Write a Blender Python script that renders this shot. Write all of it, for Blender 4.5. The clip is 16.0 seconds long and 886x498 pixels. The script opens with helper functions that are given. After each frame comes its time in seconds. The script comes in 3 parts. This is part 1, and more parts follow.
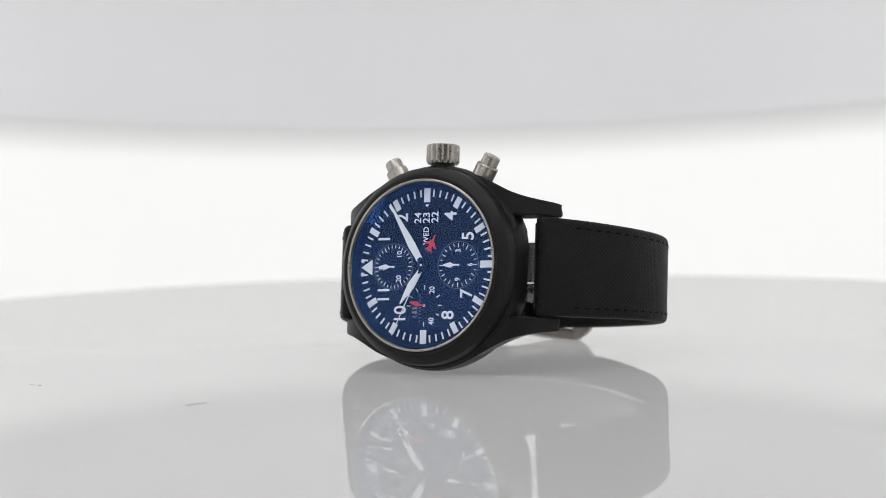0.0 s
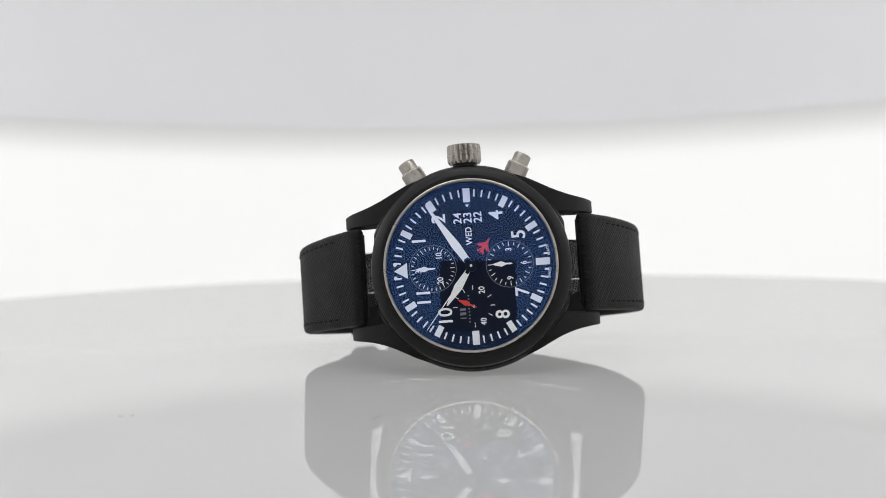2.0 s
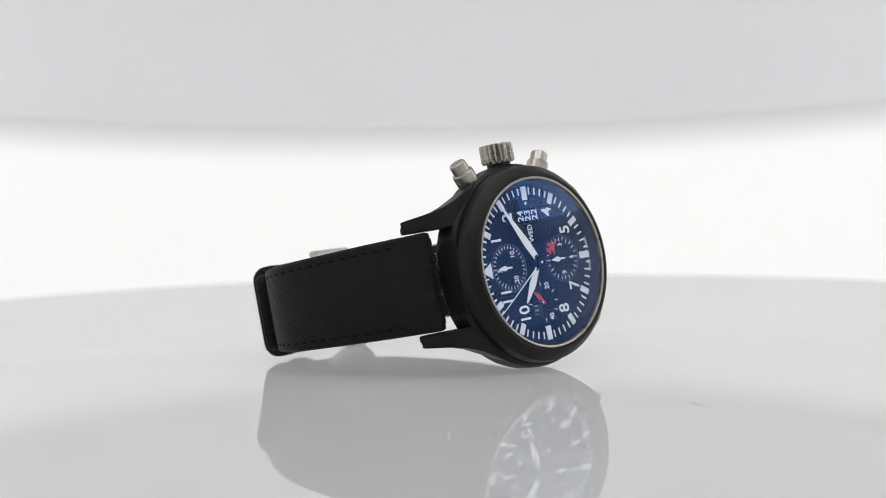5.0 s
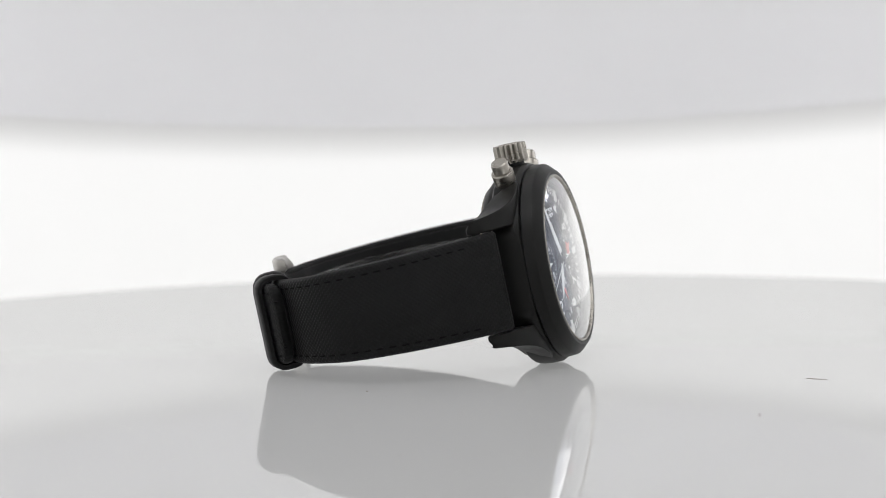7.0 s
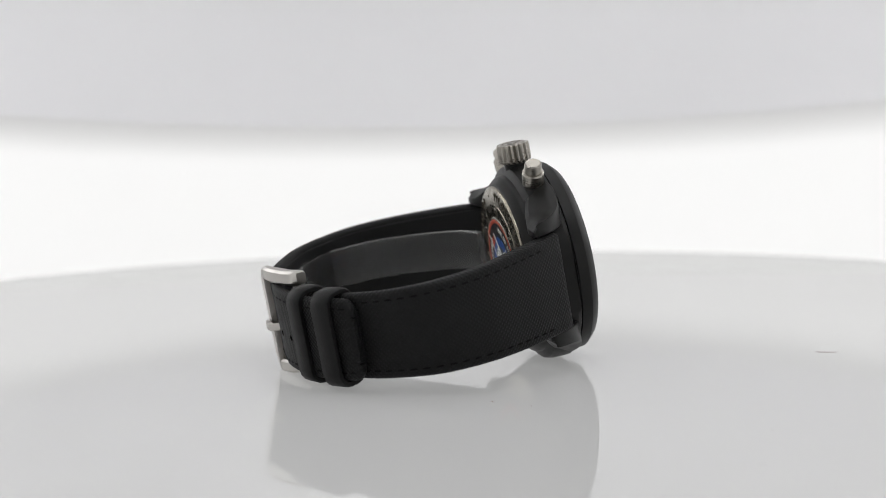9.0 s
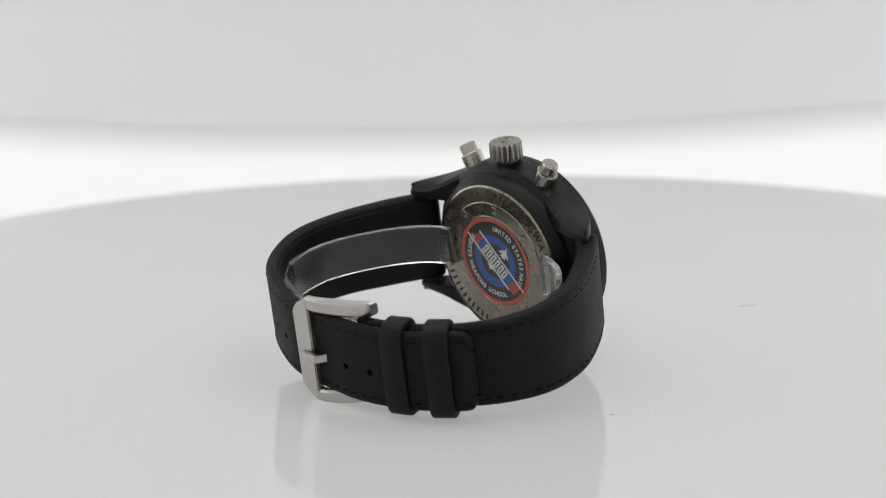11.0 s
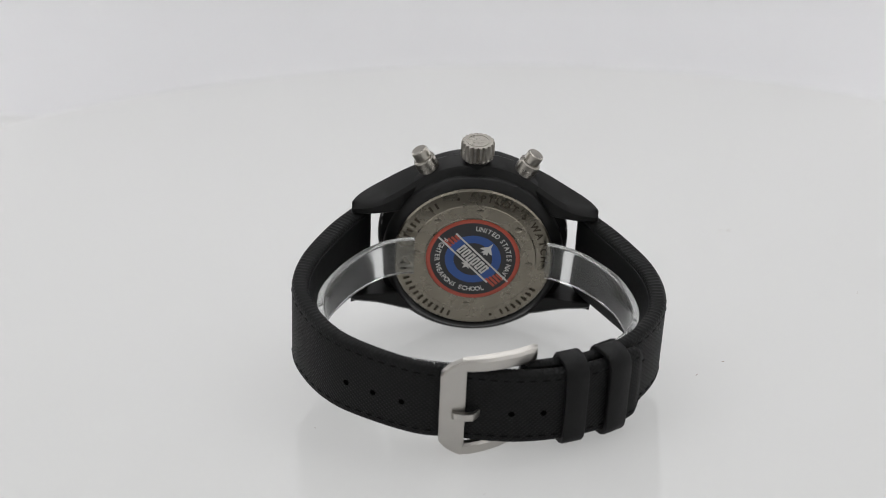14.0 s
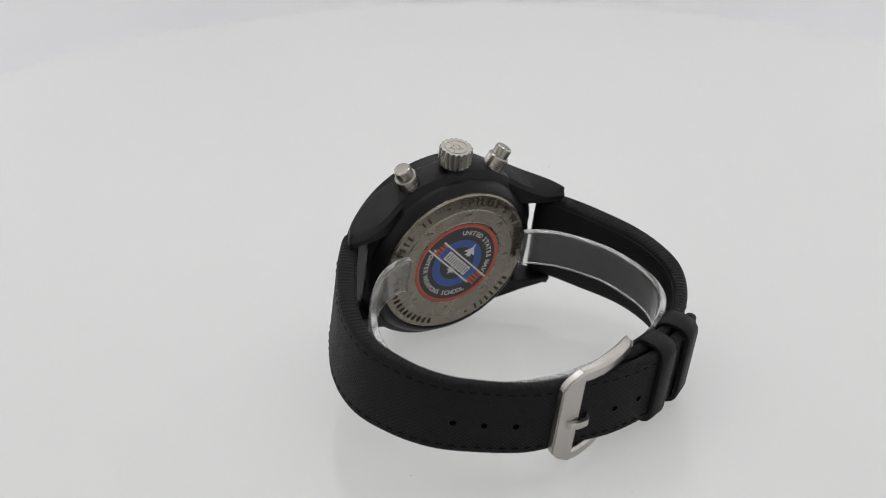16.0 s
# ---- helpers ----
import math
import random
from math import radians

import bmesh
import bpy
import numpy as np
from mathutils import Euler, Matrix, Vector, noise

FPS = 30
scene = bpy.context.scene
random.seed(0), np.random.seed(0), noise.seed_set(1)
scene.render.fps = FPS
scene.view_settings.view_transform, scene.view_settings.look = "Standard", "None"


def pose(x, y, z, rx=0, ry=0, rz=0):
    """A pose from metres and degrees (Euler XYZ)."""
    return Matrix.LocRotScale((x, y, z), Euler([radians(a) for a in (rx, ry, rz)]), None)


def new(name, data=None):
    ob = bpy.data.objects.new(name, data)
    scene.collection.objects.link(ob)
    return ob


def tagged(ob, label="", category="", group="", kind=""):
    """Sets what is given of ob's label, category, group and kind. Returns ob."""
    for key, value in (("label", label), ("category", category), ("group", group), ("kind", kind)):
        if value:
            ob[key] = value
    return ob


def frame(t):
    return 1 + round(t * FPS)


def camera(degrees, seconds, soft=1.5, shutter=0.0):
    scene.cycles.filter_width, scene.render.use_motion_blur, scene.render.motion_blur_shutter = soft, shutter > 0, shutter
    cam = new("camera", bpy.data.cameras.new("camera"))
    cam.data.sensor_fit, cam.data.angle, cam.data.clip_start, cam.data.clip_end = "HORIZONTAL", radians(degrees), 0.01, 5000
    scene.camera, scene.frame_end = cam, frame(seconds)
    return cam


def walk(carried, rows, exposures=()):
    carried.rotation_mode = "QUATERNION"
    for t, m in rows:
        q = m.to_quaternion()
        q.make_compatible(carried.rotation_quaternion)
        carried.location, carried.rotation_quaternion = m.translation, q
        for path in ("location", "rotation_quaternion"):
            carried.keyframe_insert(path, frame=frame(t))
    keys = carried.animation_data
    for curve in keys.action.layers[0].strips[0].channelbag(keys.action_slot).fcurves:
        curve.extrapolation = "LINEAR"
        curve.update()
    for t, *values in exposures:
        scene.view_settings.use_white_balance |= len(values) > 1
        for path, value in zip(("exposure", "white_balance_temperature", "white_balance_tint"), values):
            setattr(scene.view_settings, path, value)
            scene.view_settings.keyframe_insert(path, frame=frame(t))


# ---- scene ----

# ------------------------------------------------------------------ camera and its arc
MM = 0.001
PIVOT = (-0.0054, -0.0035, -0.0082)     # the axle about which the camera arm and the light drum tilt
ARM = 0.4516
TILT = [(0.0, 8.75), (4.0, 8.75), (7.6, 8.75), (8.2, 8.85), (8.7, 9.85), (9.2, 11.6), (9.9, 14.0), (10.6, 16.35), (11.3, 18.7),
        (12.0, 21.2), (12.5, 22.95), (13.0, 24.6), (13.5, 26.15), (14.0, 27.7), (14.5, 29.2), (15.0, 30.6), (15.5, 32.0), (16.0, 33.4)]
TURN0, TURN_RATE = -25.27, 15.086        # degrees, degrees a second


def arm_pose(tilt):
    """The frame of the tilting arm: Y away from the camera, Z up."""
    return Matrix.Translation(PIVOT) @ Matrix.Rotation(radians(-tilt), 4, "X")


def eye_pose(tilt):
    return (arm_pose(tilt) @ Matrix.Translation((0, -ARM, 0)) @ pose(0, 0, 0, 90) @ pose(0, 0, 0, 4.366)
            @ pose(0, 0, 0, 0, 0.175) @ pose(0, 0, 0, 0, 0, -1.014))


cam = camera(25.5, 16.0, soft=0.85)
cam.data.dof.use_dof = True
cam.data.dof.focus_distance = 0.432
cam.data.dof.aperture_fstop = 16
walk(cam, [(t, eye_pose(a)) for t, a in TILT])

# ------------------------------------------------------------------ light
scene.view_settings.exposure = 0.0
world = bpy.data.worlds.new("studio")
scene.world = world
world.use_nodes = True
world.node_tree.nodes["Background"].inputs["Color"].default_value = (0.95, 0.97, 1.0, 1)
world.node_tree.nodes["Background"].inputs["Strength"].default_value = 0.02


# ------------------------------------------------------------------ materials
def material(name, base, rough=0.5, metal=0.0, grain=0.0, scale=400.0, bump=0.0, bump_scale=2000.0, stretch=(1, 1, 1), **more):
    m = bpy.data.materials.new(name)
    m.use_nodes = True
    nt = m.node_tree
    b = nt.nodes["Principled BSDF"]
    b.inputs["Base Color"].default_value = (*base, 1)
    b.inputs["Roughness"].default_value = rough
    b.inputs["Metallic"].default_value = metal
    for key, value in more.items():
        b.inputs[key.replace("_", " ")].default_value = value
    co = nt.nodes.new("ShaderNodeTexCoord")
    mp = nt.nodes.new("ShaderNodeMapping")
    mp.inputs["Scale"].default_value = stretch
    nt.links.new(co.outputs["Object"], mp.inputs["Vector"])
    if grain:
        n1 = nt.nodes.new("ShaderNodeTexNoise")
        n1.inputs["Scale"].default_value, n1.inputs["Detail"].default_value = scale, 6
        nt.links.new(mp.outputs[0], n1.inputs["Vector"])
        n2 = nt.nodes.new("ShaderNodeTexNoise")
        n2.inputs["Scale"].default_value, n2.inputs["Detail"].default_value = scale * 0.12, 3
        nt.links.new(mp.outputs[0], n2.inputs["Vector"])
        add = nt.nodes.new("ShaderNodeMath")
        add.operation = "ADD"
        nt.links.new(n1.outputs["Fac"], add.inputs[0])
        nt.links.new(n2.outputs["Fac"], add.inputs[1])
        ramp = nt.nodes.new("ShaderNodeMapRange")
        ramp.inputs["From Min"].default_value, ramp.inputs["From Max"].default_value = 0.6, 1.4
        ramp.inputs["To Min"].default_value, ramp.inputs["To Max"].default_value = 1 - grain, 1 + grain
        nt.links.new(add.outputs[0], ramp.inputs["Value"])
        mix = nt.nodes.new("ShaderNodeVectorMath")
        mix.operation = "SCALE"
        mix.inputs[0].default_value = base
        nt.links.new(ramp.outputs[0], mix.inputs["Scale"])
        nt.links.new(mix.outputs[0], b.inputs["Base Color"])
        rr = nt.nodes.new("ShaderNodeMapRange")
        rr.inputs["From Min"].default_value, rr.inputs["From Max"].default_value = 0.6, 1.4
        rr.inputs["To Min"].default_value, rr.inputs["To Max"].default_value = max(0.02, rough - 0.07), min(1, rough + 0.07)
        nt.links.new(add.outputs[0], rr.inputs["Value"])
        nt.links.new(rr.outputs[0], b.inputs["Roughness"])
    if bump:
        n3 = nt.nodes.new("ShaderNodeTexNoise")
        n3.inputs["Scale"].default_value, n3.inputs["Detail"].default_value = bump_scale, 4
        nt.links.new(mp.outputs[0], n3.inputs["Vector"])
        bp = nt.nodes.new("ShaderNodeBump")
        bp.inputs["Strength"].default_value, bp.inputs["Distance"].default_value = bump, 0.0001
        nt.links.new(n3.outputs["Fac"], bp.inputs["Height"])
        nt.links.new(bp.outputs[0], b.inputs["Normal"])
    return m


def canvas_material():
    """Black technical cloth: a plain weave from two crossing waves on UV in metres."""
    m = material("black_canvas", (0.0052, 0.0054, 0.0055), 0.6, grain=0.4, scale=900, Specular_IOR_Level=0.14)
    nt = m.node_tree
    b = nt.nodes["Principled BSDF"]
    uv = nt.nodes.new("ShaderNodeUVMap")
    heights = []
    for turn in (45, -45):
        mp = nt.nodes.new("ShaderNodeMapping")
        mp.inputs["Rotation"].default_value = (0, 0, radians(turn))
        nt.links.new(uv.outputs[0], mp.inputs["Vector"])
        w = nt.nodes.new("ShaderNodeTexWave")
        w.inputs["Scale"].default_value, w.inputs["Distortion"].default_value = 420, 0.8
        w.inputs["Detail Scale"].default_value = 3
        nt.links.new(mp.outputs[0], w.inputs["Vector"])
        heights.append(w)
    mul = nt.nodes.new("ShaderNodeMath")
    mul.operation = "MULTIPLY"
    for i, w in enumerate(heights):
        nt.links.new(w.outputs["Fac"], mul.inputs[i])
    bp = nt.nodes.new("ShaderNodeBump")
    bp.inputs["Strength"].default_value, bp.inputs["Distance"].default_value = 0.6, 0.00016
    nt.links.new(mul.outputs[0], bp.inputs["Height"])
    nt.links.new(bp.outputs[0], b.inputs["Normal"])
    return m


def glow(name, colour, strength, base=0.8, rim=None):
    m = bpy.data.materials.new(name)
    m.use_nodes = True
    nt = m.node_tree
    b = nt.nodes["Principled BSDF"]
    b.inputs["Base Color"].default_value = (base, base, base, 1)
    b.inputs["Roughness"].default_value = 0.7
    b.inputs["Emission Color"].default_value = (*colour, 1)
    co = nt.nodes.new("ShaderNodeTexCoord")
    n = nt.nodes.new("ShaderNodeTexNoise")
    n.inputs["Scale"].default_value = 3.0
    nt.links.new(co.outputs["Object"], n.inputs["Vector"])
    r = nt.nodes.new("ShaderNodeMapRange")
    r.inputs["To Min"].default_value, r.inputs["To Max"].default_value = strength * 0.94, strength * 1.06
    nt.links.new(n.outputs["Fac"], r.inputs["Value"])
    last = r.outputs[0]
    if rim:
        # fade painted into the glow towards the rim, for its dimmer, blurred top edge
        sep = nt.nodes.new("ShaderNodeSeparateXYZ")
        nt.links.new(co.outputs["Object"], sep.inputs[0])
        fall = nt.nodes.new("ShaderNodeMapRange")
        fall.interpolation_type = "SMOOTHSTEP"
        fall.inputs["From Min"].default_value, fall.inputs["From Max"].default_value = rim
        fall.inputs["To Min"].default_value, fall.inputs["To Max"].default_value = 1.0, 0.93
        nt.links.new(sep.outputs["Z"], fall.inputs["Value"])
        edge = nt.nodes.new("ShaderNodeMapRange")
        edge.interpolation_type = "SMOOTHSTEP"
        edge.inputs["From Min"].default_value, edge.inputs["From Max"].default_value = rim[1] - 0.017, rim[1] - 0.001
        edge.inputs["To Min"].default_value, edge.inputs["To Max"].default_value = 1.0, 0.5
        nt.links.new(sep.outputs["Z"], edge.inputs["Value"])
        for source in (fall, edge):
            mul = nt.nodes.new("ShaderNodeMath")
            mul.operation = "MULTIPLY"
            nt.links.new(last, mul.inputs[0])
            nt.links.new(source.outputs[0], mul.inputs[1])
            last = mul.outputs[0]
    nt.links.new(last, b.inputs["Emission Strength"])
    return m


def coated_crystal():
    """Sapphire with a blue anti-glare coat: see-through, with a blue mirror that turns white at a flat angle."""
    m = bpy.data.materials.new("coated_sapphire")
    m.use_nodes = True
    nt = m.node_tree
    nt.nodes.remove(nt.nodes["Principled BSDF"])
    out = nt.nodes["Material Output"]
    clear = nt.nodes.new("ShaderNodeBsdfTransparent")
    clear.inputs["Color"].default_value = (0.97, 0.98, 1.0, 1)
    shine = nt.nodes.new("ShaderNodeBsdfGlossy")
    shine.inputs["Roughness"].default_value = 0.012
    lw = nt.nodes.new("ShaderNodeLayerWeight")
    lw.inputs["Blend"].default_value = 0.5
    curve = nt.nodes.new("ShaderNodeMapRange")
    curve.inputs["From Min"].default_value, curve.inputs["From Max"].default_value = 0.3, 0.7
    nt.links.new(lw.outputs["Facing"], curve.inputs["Value"])
    tint = nt.nodes.new("ShaderNodeMix")
    tint.data_type = "RGBA"
    tint.inputs["A"].default_value = (0.11, 0.31, 0.92, 1)
    tint.inputs["B"].default_value = (1, 1, 1, 1)
    nt.links.new(curve.outputs[0], tint.inputs["Factor"])
    nt.links.new(tint.outputs["Result"], shine.inputs["Color"])
    amount = nt.nodes.new("ShaderNodeMapRange")
    amount.interpolation_type = "SMOOTHSTEP"
    amount.inputs["From Min"].default_value, amount.inputs["From Max"].default_value = 0.54, 0.92
    amount.inputs["To Min"].default_value, amount.inputs["To Max"].default_value = 0.1, 1.0
    nt.links.new(lw.outputs["Facing"], amount.inputs["Value"])
    mix = nt.nodes.new("ShaderNodeMixShader")
    nt.links.new(amount.outputs[0], mix.inputs["Fac"])
    nt.links.new(clear.outputs[0], mix.inputs[1])
    nt.links.new(shine.outputs[0], mix.inputs[2])
    nt.links.new(mix.outputs[0], out.inputs["Surface"])
    return m


CERAMIC = material("black_ceramic", (0.0062, 0.0062, 0.006), 0.4, grain=0.2, scale=700, bump=0.05, bump_scale=3500, Specular_IOR_Level=0.17)
TITANIUM = material("brushed_titanium", (0.32, 0.302, 0.272), 0.3, 1.0, grain=0.1, scale=700, bump=0.04, bump_scale=1500, stretch=(1, 1, 6))
BACK_METAL = material("satin_titanium", (0.22, 0.2, 0.163), 0.27, 1.0, grain=0.07, scale=300, bump=0.012, bump_scale=2500)
STEEL = material("satin_steel", (0.47, 0.452, 0.425), 0.34, 1.0, grain=0.05, scale=300, bump=0.02, bump_scale=2500)
# blue tinge painted into the black for the glass's blue reflection
DIAL = material("dial_black_blue_cast", (0.005, 0.008, 0.018), 0.6, grain=0.1, scale=800, Specular_IOR_Level=0.12)
WINDOW = material("window_black", (0.003, 0.003, 0.003), 0.8, Specular_IOR_Level=0.05)
LUME = material("white_lume", (0.88, 0.89, 0.86), 0.55, grain=0.04, scale=1500)
PRINT_WHITE = material("white_print", (0.85, 0.86, 0.86), 0.5)
PRINT_GREY = material("grey_print", (0.16, 0.17, 0.19), 0.5)
EMBLEM_WHITE = material("dulled_white_enamel", (0.5, 0.5, 0.48), 0.4, grain=0.06, scale=900)
RED = material("red_lacquer", (0.62, 0.035, 0.022), 0.4)
BLUE = material("blue_enamel", (0.016, 0.066, 0.25), 0.35)
RUST = material("red_enamel", (0.36, 0.055, 0.03), 0.35)
BLACK_ENAMEL = material("black_enamel", (0.012, 0.012, 0.014), 0.3)
ENGRAVED = material("dark_engraving", (0.045, 0.038, 0.028), 0.75, Specular_IOR_Level=0.1)
CANVAS = canvas_material()
LEATHER = material("black_leather", (0.0045, 0.0045, 0.0047), 0.52, grain=0.3, scale=600, bump=0.35, bump_scale=1400, Specular_IOR_Level=0.17)
THREAD = material("black_thread", (0.003, 0.003, 0.0035), 0.8, Specular_IOR_Level=0.08)
HOLE_SHADE = material("hole_shade", (0.001, 0.001, 0.001), 0.9, Specular_IOR_Level=0.0)
CUFF = material("clear_plastic", (0.84, 0.85, 0.845), 0.16, Transmission_Weight=0.98, IOR=1.33)
CRYSTAL = coated_crystal()
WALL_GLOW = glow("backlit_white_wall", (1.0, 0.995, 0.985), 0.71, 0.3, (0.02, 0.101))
PANEL_GLOW = glow("panel_glow", (1.0, 1.0, 1.0), 1.15)
FRONT_FILL = glow("front_fill_glow", (1.0, 1.0, 1.0), 3.6)
CANOPY = material("white_diffuser_cloth", (0.68, 0.678, 0.686), 0.8, grain=0.03, scale=8)
REAR_FILL = glow("rear_fill_glow", (1.0, 0.98, 1.0), 2.3)
ROOM = material("dark_floor_paint", (0.03, 0.03, 0.03), 0.9, grain=0.1, scale=4)
PILLAR = material("grey_enamel", (0.35, 0.35, 0.35), 0.5, grain=0.05, scale=20)
DUST = material("dust", (0.25, 0.2, 0.17), 0.8)


def acrylic():
    """Milky acrylic under a polished skin; light from below is added as its own glow."""
    m = bpy.data.materials.new("white_acrylic")
    m.use_nodes = True
    nt = m.node_tree
    nt.nodes.remove(nt.nodes["Principled BSDF"])
    co = nt.nodes.new("ShaderNodeTexCoord")
    cloud = nt.nodes.new("ShaderNodeTexNoise")
    cloud.inputs["Scale"].default_value, cloud.inputs["Detail"].default_value = 7, 3
    nt.links.new(co.outputs["Object"], cloud.inputs["Vector"])
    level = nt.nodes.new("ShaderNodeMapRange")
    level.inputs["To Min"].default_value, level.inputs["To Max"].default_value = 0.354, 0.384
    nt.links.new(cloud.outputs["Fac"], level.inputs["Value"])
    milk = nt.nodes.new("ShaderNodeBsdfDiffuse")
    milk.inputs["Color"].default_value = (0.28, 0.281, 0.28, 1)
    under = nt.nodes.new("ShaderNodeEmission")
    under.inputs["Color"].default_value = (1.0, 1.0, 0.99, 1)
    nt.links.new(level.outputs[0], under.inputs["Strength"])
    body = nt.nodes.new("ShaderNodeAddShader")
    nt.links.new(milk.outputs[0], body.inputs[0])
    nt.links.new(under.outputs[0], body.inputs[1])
    skin = nt.nodes.new("ShaderNodeBsdfGlossy")
    skin.inputs["Roughness"].default_value = 0.01
    fr = nt.nodes.new("ShaderNodeFresnel")
    fr.inputs["IOR"].default_value = 1.56
    mix = nt.nodes.new("ShaderNodeMixShader")
    nt.links.new(fr.outputs[0], mix.inputs["Fac"])
    nt.links.new(body.outputs[0], mix.inputs[1])
    nt.links.new(skin.outputs[0], mix.inputs[2])
    nt.links.new(mix.outputs[0], nt.nodes["Material Output"].inputs["Surface"])
    return m


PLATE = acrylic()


# ------------------------------------------------------------------ mesh helpers (lengths in millimetres)
def finish(name, bm, mat, smooth=40):
    bmesh.ops.recalc_face_normals(bm, faces=bm.faces)
    me = bpy.data.meshes.new(name)
    bm.to_mesh(me)
    bm.free()
    me.transform(Matrix.Scale(MM, 4))
    me.materials.append(mat)
    if smooth:
        me.polygons.foreach_set("use_smooth", [True] * len(me.polygons))
        me.set_sharp_from_angle(angle=radians(smooth))
    return me


def part(name, bm, mat, parent, label="", smooth=40, at=None):
    ob = new(name, finish(name, bm, mat, smooth))
    ob.parent = parent
    if at is not None:
        ob.matrix_basis = at
    return tagged(ob, label)


def revolve(profile, n=96, axis="Y", closed=False):
    """Turns (radius, height) pairs about an axis."""
    bm = bmesh.new()
    rings = []
    for r, h in profile:
        if r < 1e-6:
            rings.append([bm.verts.new((0, h, 0) if axis == "Y" else (0, 0, h))])
            continue
        ring = []
        for i in range(n):
            a = 2 * math.pi * i / n
            c, s = r * math.cos(a), r * math.sin(a)
            ring.append(bm.verts.new((c, h, s) if axis == "Y" else (c, s, h)))
        rings.append(ring)
    pairs = list(zip(rings, rings[1:])) + ([(rings[-1], rings[0])] if closed else [])
    for a, b in pairs:
        for i in range(n):
            j = (i + 1) % n
            if len(a) == 1 and len(b) > 1:
                bm.faces.new((a[0], b[i], b[j]))
            elif len(b) == 1 and len(a) > 1:
                bm.faces.new((a[i], a[j], b[0]))
            elif len(a) > 1:
                bm.faces.new((a[i], a[j], b[j], b[i]))
    return bm


def loft(sections, closed_ring=True, caps=True):
    bm = bmesh.new()
    rows = [[bm.verts.new(p) for p in sec] for sec in sections]
    n = len(rows[0])
    for a, b in zip(rows, rows[1:]):
        for i in range(n if closed_ring else n - 1):
            j = (i + 1) % n
            bm.faces.new((a[i], a[j], b[j], b[i]))
    if caps:
        bm.faces.new(rows[0])
        bm.faces.new(rows[-1])
    return bm


def prism(outline, y0, y1, bevel=0.0):
    """A plate from an outline in x, z between two depths y."""
    bm = bmesh.new()
    a = [bm.verts.new((x, y0, z)) for x, z in outline]
    b = [bm.verts.new((x, y1, z)) for x, z in outline]
    n = len(a)
    bm.faces.new(a)
    bm.faces.new(b)
    for i in range(n):
        bm.faces.new((a[i], a[(i + 1) % n], b[(i + 1) % n], b[i]))
    if bevel:
        bmesh.ops.bevel(bm, geom=list(bm.edges), offset=bevel, segments=2, affect="EDGES", clamp_overlap=True)
    return bm


def merge(bm, other):
    me = bpy.data.meshes.new("tmp")
    other.to_mesh(me)
    other.free()
    bm.from_mesh(me)
    bpy.data.meshes.remove(me)
    return bm


def spline(nodes, step=1.0):
    """Catmull-Rom through rows of numbers, resampled at about that step."""
    pts = [np.array(p, float) for p in nodes]
    pts = [2 * pts[0] - pts[1]] + pts + [2 * pts[-1] - pts[-2]]
    out = []
    for i in range(1, len(pts) - 2):
        p0, p1, p2, p3 = pts[i - 1:i + 3]
        n = max(2, int(np.linalg.norm((p2 - p1)[:2]) / step))
        for k in range(n):
            t = k / n
            out.append(0.5 * (2 * p1 + (p2 - p0) * t + (2 * p0 - 5 * p1 + 4 * p2 - p3) * t * t + (3 * p1 - p0 - 3 * p2 + p3) * t ** 3))
    out.append(pts[-2])
    return np.array(out)


def frames(path):
    """Tangents and outward normals of a path in x, y."""
    t = np.gradient(path[:, :2], axis=0)
    t /= np.linalg.norm(t, axis=1)[:, None]
    nrm = np.stack([t[:, 1], -t[:, 0]], 1)
    mid = np.array([0, 35])
    flip = np.sign(np.einsum("ij,ij->i", nrm, path[:, :2] - mid).sum())
    return t, nrm * flip


def ribbon(path, corner=0.9, puff=0.0, zc=0.0, sharp=False):
    """A strap along rows of (x, y, half width, thickness)."""
    t, nrm = frames(path)
    secs = []
    for (x, y, hw, th), nn in zip(path, nrm):
        h = th / 2
        c = min(corner, h * 0.95)
        sec = []
        for sx, sz in ((1, 1), (-1, 1), (-1, -1), (1, -1)):
            arc = [(0, 1), (0.38, 0.92), (0.71, 0.71), (0.92, 0.38), (1, 0)]
            if sx * sz > 0:
                arc = arc[::-1]
            for a, b in arc:
                sec.append((sx * (h - c + c * a), sz * (hw - c + c * b)))
        # order round the ring
        sec.sort(key=lambda q: math.atan2(q[1] / hw, q[0] / h))
        ring = []
        for o, z in sec:
            o2 = o + (puff * (1 - (z / hw) ** 4) if o > 0 else 0)
            ring.append((x + nn[0] * o2, y + nn[1] * o2, z + zc))
        secs.append(ring)
    return loft(secs)


def uv_along(ob, path):
    """UV in metres: along the path and across it."""
    s = np.concatenate([[0], np.cumsum(np.linalg.norm(np.diff(path[:, :2], axis=0), axis=1))])
    me = ob.data
    layer = me.uv_layers.new(name="cloth")
    ring = len(me.vertices) // len(path)
    for loop in me.loops:
        i = loop.vertex_index
        co = me.vertices[i].co
        layer.data[loop.index].uv = (s[i // ring] * MM, co.z)


